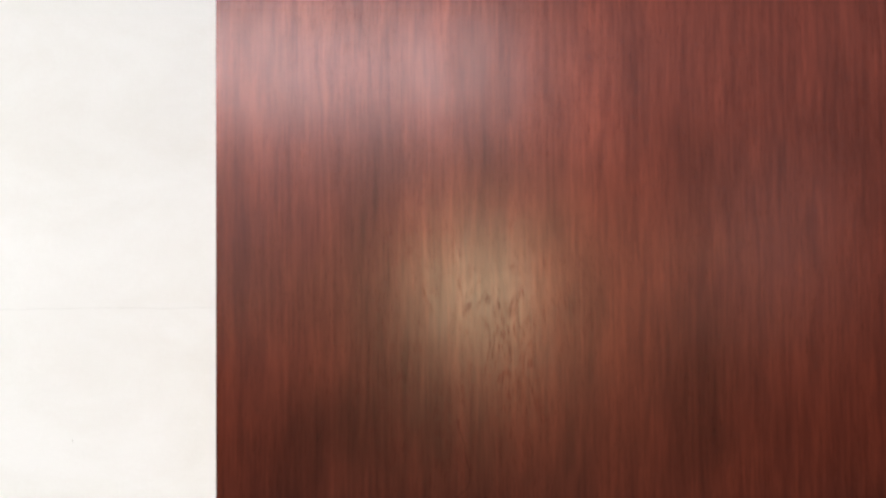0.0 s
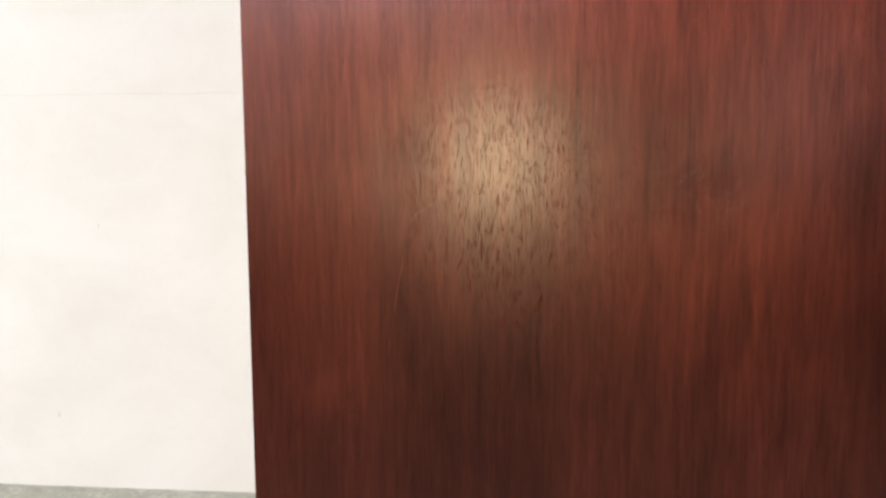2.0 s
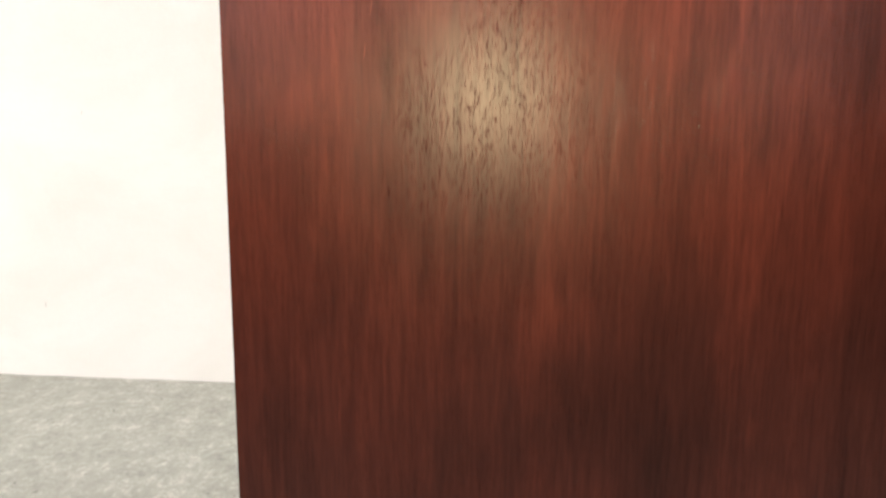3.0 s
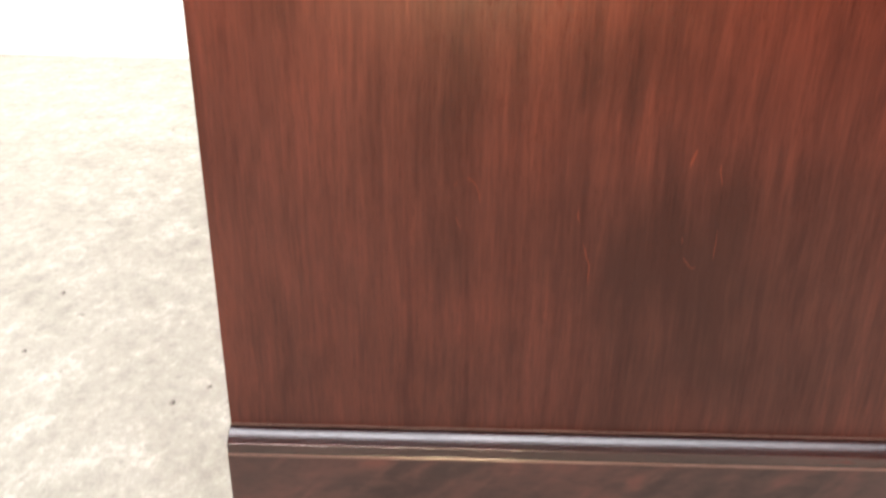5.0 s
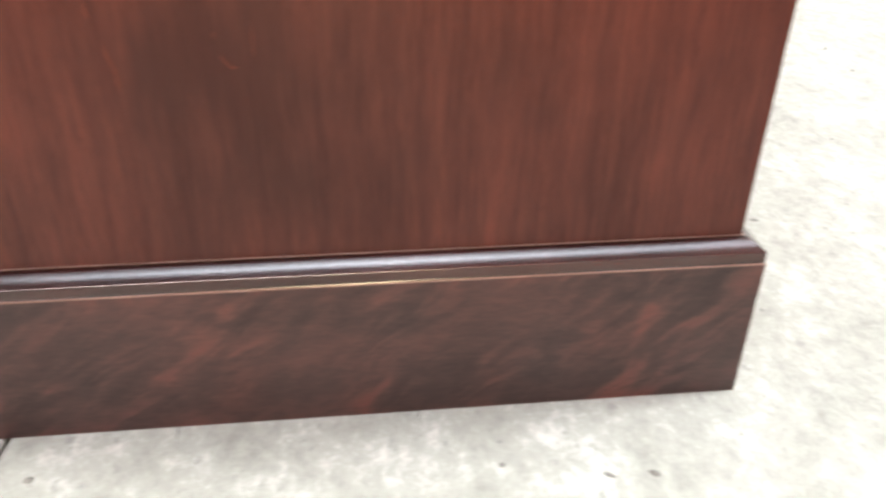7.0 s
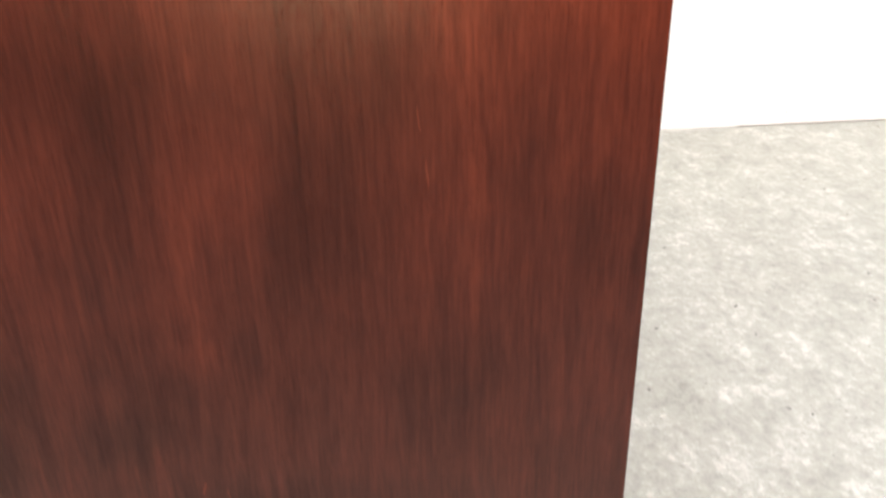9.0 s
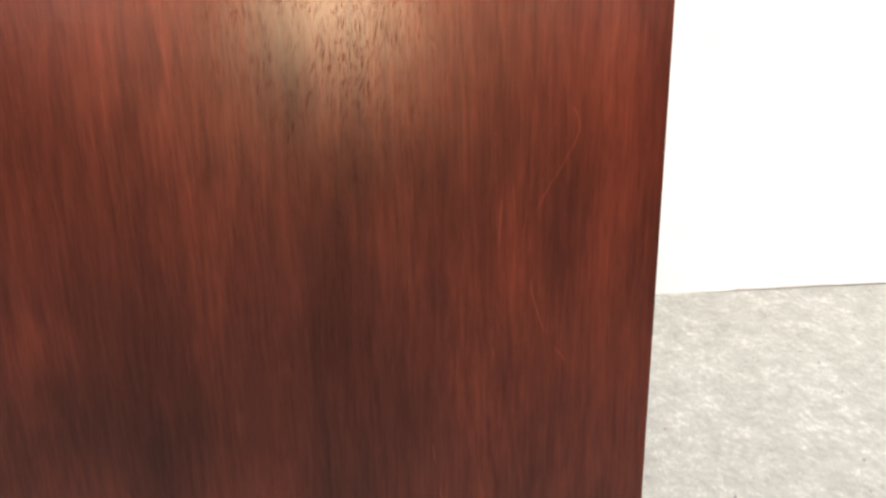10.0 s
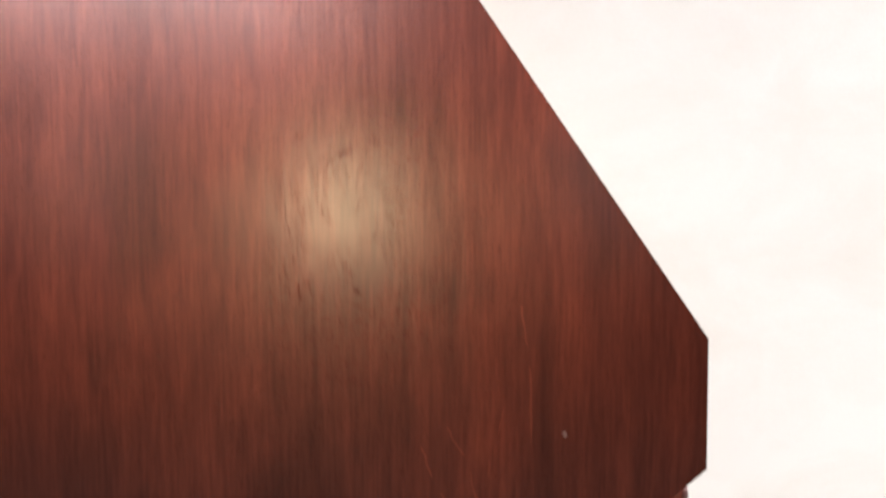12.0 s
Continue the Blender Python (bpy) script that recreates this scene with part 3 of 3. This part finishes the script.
def build_desk():
    desk = tagged(new("writing_desk"), "old red-brown mahogany slant-front desk standing on the concrete floor", "desk")
    # Each side ends in a block, glued on, that carries the overhang.
    seam_z = FLAP_Z1 + (NOSE - DEPTH) * (TOP_Z - FLAP_Z1) / (NOSE - TOP_X)
    outline = [(0, 0.004), (DEPTH, 0.004), (DEPTH, seam_z), (TOP_X, TOP_Z), (0, TOP_Z)]
    block = [(DEPTH, 0.684), (NOSE, FLAP_Z0), (NOSE, FLAP_Z1), (DEPTH, seam_z)]
    for y in (0, LENGTH - 0.018):
        part("nose_block", prism(block, y + 0.0001, y + 0.018), NOSE_WOOD, desk, "plain glued-on block at the overhang", 0.0004, 2)
    side = part("side_panel", prism(outline, 0, 0.018), SIDE_WOOD, desk, "reddish varnished side with vertical grain and dark clouds", 0.0008, 2)
    scars(side)
    part("paint_fleck", ribbon([(0.3892, 0.7203), (0.3895, 0.7197), (0.3900, 0.7188), (0.3904, 0.7176), (0.3904, 0.7172)], 0.0018, -0.00008), FLECK, side, "small pale fleck of paint")
    part("side_panel", prism(outline, LENGTH - 0.018, LENGTH), WOOD, desk, "", 0.0008, 2)
    part("back_panel", box(0.004, 0.018, 0.004, 0.014, LENGTH - 0.018, TOP_Z - 0.02), WOOD, desk)
    part("top", box(-0.001, -0.003, TOP_Z, TOP_X + 0.006, LENGTH + 0.003, TOP_Z + 0.016), LENGTH_WOOD, desk, "", 0.002)
    # Sloping flap, set between the sides.
    dx, dz = TOP_X - NOSE, TOP_Z - FLAP_Z1
    size = math.hypot(dx, dz)
    nx, nz = dz / size, -dx / size
    flap = [(NOSE - 0.001, FLAP_Z1), (TOP_X - 0.001, TOP_Z - 0.002), (TOP_X - 0.001 - 0.018 * nx, TOP_Z - 0.002 - 0.018 * nz), (NOSE - 0.001 - 0.018 * nx, FLAP_Z1 - 0.018 * nz)]
    part("flap", prism(flap, 0.0185, LENGTH - 0.0185), LENGTH_WOOD, desk, "closed sloping writing flap", 0.001)
    part("front_rail", prism([(DEPTH - 0.02, 0.684), (DEPTH, 0.684), (NOSE - 0.001, FLAP_Z0), (NOSE - 0.001, FLAP_Z1 - 0.001), (DEPTH - 0.02, FLAP_Z1 - 0.03)], 0.0185, LENGTH - 0.0185), LENGTH_WOOD, desk)
    part("bottom_board", box(0.014, 0.018, 0.085, DEPTH - 0.004, LENGTH - 0.018, 0.1), LENGTH_WOOD, desk)

    # Pull-out flap supports beside each side, with a small turned knob on each.
    for y0, yk in ((0.0185, 0.031), (LENGTH - 0.0435, LENGTH - 0.031)):
        support = part("flap_support", box(0.06, y0, 0.655, DEPTH - 0.001, y0 + 0.025, 0.6835), WOOD, desk, "", 0.0008)
        knob = [(0, -0.002), (0.0060, -0.002), (0.0056, 0.003), (0.0060, 0.0070), (0.0082, 0.0092), (0.0096, 0.0120), (0.0099, 0.0150), (0.0091, 0.0180), (0.0066, 0.0206), (0.0034, 0.0219), (0, 0.0223)]
        part("knob", turned(knob, Matrix.Translation((DEPTH, yk, 0.6775)) @ Matrix.Rotation(radians(90), 4, "Y")), WOOD, support, "small turned wooden knob", smooth=True)

    # Drawers, each with two knobs.
    z = 0.1
    for height in (0.190, 0.185, 0.172):
        drawer = part("drawer", box(0.03, 0.021, z + 0.003, DEPTH - 0.003, LENGTH - 0.021, z + height - 0.003), LENGTH_WOOD, desk, "", 0.0015)
        for y in (0.17, LENGTH - 0.17):
            big = [(0, -0.002), (0.008, -0.002), (0.007, 0.006), (0.013, 0.012), (0.015, 0.018), (0.012, 0.024), (0, 0.027)]
            part("knob", turned(big, Matrix.Translation((DEPTH - 0.003, y, z + height / 2)) @ Matrix.Rotation(radians(90), 4, "Y"), 20), WOOD, drawer, "turned wooden knob", smooth=True)
        z += height + 0.002

    # Plinth and the ovolo moulding on it, running round the side, the front and the far side.
    stations = [lambda o: (0.0, -o), lambda o: (DEPTH + o, -o), lambda o: (DEPTH + o, LENGTH + o), lambda o: (0.0, LENGTH + o)]
    for a, b in zip(stations, stations[1:]):
        part("plinth_board", swept([(0.0002, 0.0), (0.0098, 0.0), (0.0100, 0.0008), (0.0100, 0.0784), (0.0002, 0.0784)], [a, b]), PLINTH_WOOD, desk, "flame-figured plinth board")
        # From a narrow flat a gentle slope, then a tight round and a plain drop to the plinth.
        ovolo = [(0.0, 0.0897), (0.0020, 0.0895), (0.0022, 0.0893)]
        bends = [(80 - k, 0.00008) for k in range(14)] + [(66 - 0.3 * k, 0.00013) for k in range(52)] + [(50 - 2 * k, 0.00004) for k in range(24)]
        bends += [(2 - 0.1 * k, 0.00014) for k in range(35)]
        for tilt, step in bends:
            o, h = ovolo[-1]
            ovolo.append((o + step * math.sin(radians(tilt)), h - step * math.cos(radians(tilt))))
        ovolo += [(0.0096, 0.0793), (0.0, 0.0793)]
        part("moulding", swept(ovolo, [a, b]), BEAD_WOOD, desk, "glossy rounded moulding", smooth=False)
        part("pale_arris", swept([(0.0, 0.0785), (0.0100, 0.0785), (0.0102, 0.07885), (0.0099, 0.0792), (0.0, 0.0792)], [a, b]), PALE_EDGE, desk, "pale edge line")
        part("pale_arris", swept([(0.0, 0.0898), (0.0006, 0.0898), (0.0007, 0.08995), (0.0005, 0.0901), (0.0, 0.0901)], [a, b]), PALE_EDGE, desk, "pale edge line")
    return desk


build_desk()


# ---- loose things on the floor ----
def splinter():
    bm = bmesh.new()
    rows = []
    for k in range(7):
        t = k / 6
        x, y = 0.180 + 0.021 * t, -0.0705 - 0.0050 * t + 0.0012 * math.sin(5 * t)
        w = 0.0011 * (0.35 + math.sin(math.pi * (0.15 + 0.7 * t)))
        rows.append([bm.verts.new((x, y + o * w, h)) for o, h in ((-1, 0.0), (-0.6, 0.0012), (0.7, 0.0010), (1, 0.0))])
    for a, b in zip(rows, rows[1:]):
        for k in range(4):
            j = (k + 1) % 4
            bm.faces.new((a[k], a[j], b[j], b[k]))
    bm.faces.new(rows[0])
    bm.faces.new(rows[-1][::-1])
    tagged(mesh_object("wood_splinter", bm, STRAW), "pale straw-coloured wood splinter on the concrete", "splinter")


def grit():
    """Scattered dark crumbs and flecks."""
    rng = random.Random(11)
    bm = bmesh.new()
    spots = [(0.053, -0.052, 0.0021), (0.390, -0.062, 0.0024), (0.320, -0.050, 0.0016), (0.369, -0.061, 0.0016), (0.034, -0.054, 0.0012)]
    for _ in range(260):
        x, y = rng.uniform(-1.2, 1.9), rng.uniform(-0.25, 1.2)
        if not (-0.03 < x < 0.47 and -0.015 < y < 0.8):
            spots.append((x, y, rng.uniform(0.0007, 0.0026)))
    for x, y, r in spots:
        turn, n = rng.uniform(0, 6.3), rng.randint(5, 7)
        long = rng.uniform(1.0, 2.2)
        rim = []
        for k in range(n):
            a = 2 * math.pi * k / n
            u, v = r * long * math.cos(a) * rng.uniform(0.7, 1.2), r * math.sin(a) * rng.uniform(0.7, 1.2)
            rim.append(bm.verts.new((x + u * math.cos(turn) - v * math.sin(turn), y + u * math.sin(turn) + v * math.cos(turn), 0.0)))
        top = bm.verts.new((x, y, r * 0.5))
        for k in range(n):
            bm.faces.new((rim[k], rim[(k + 1) % n], top))
    tagged(mesh_object("floor_grit", bm, GRIT), "scattered dark grit on the concrete floor", "grit", kind="stuff")


splinter()
grit()
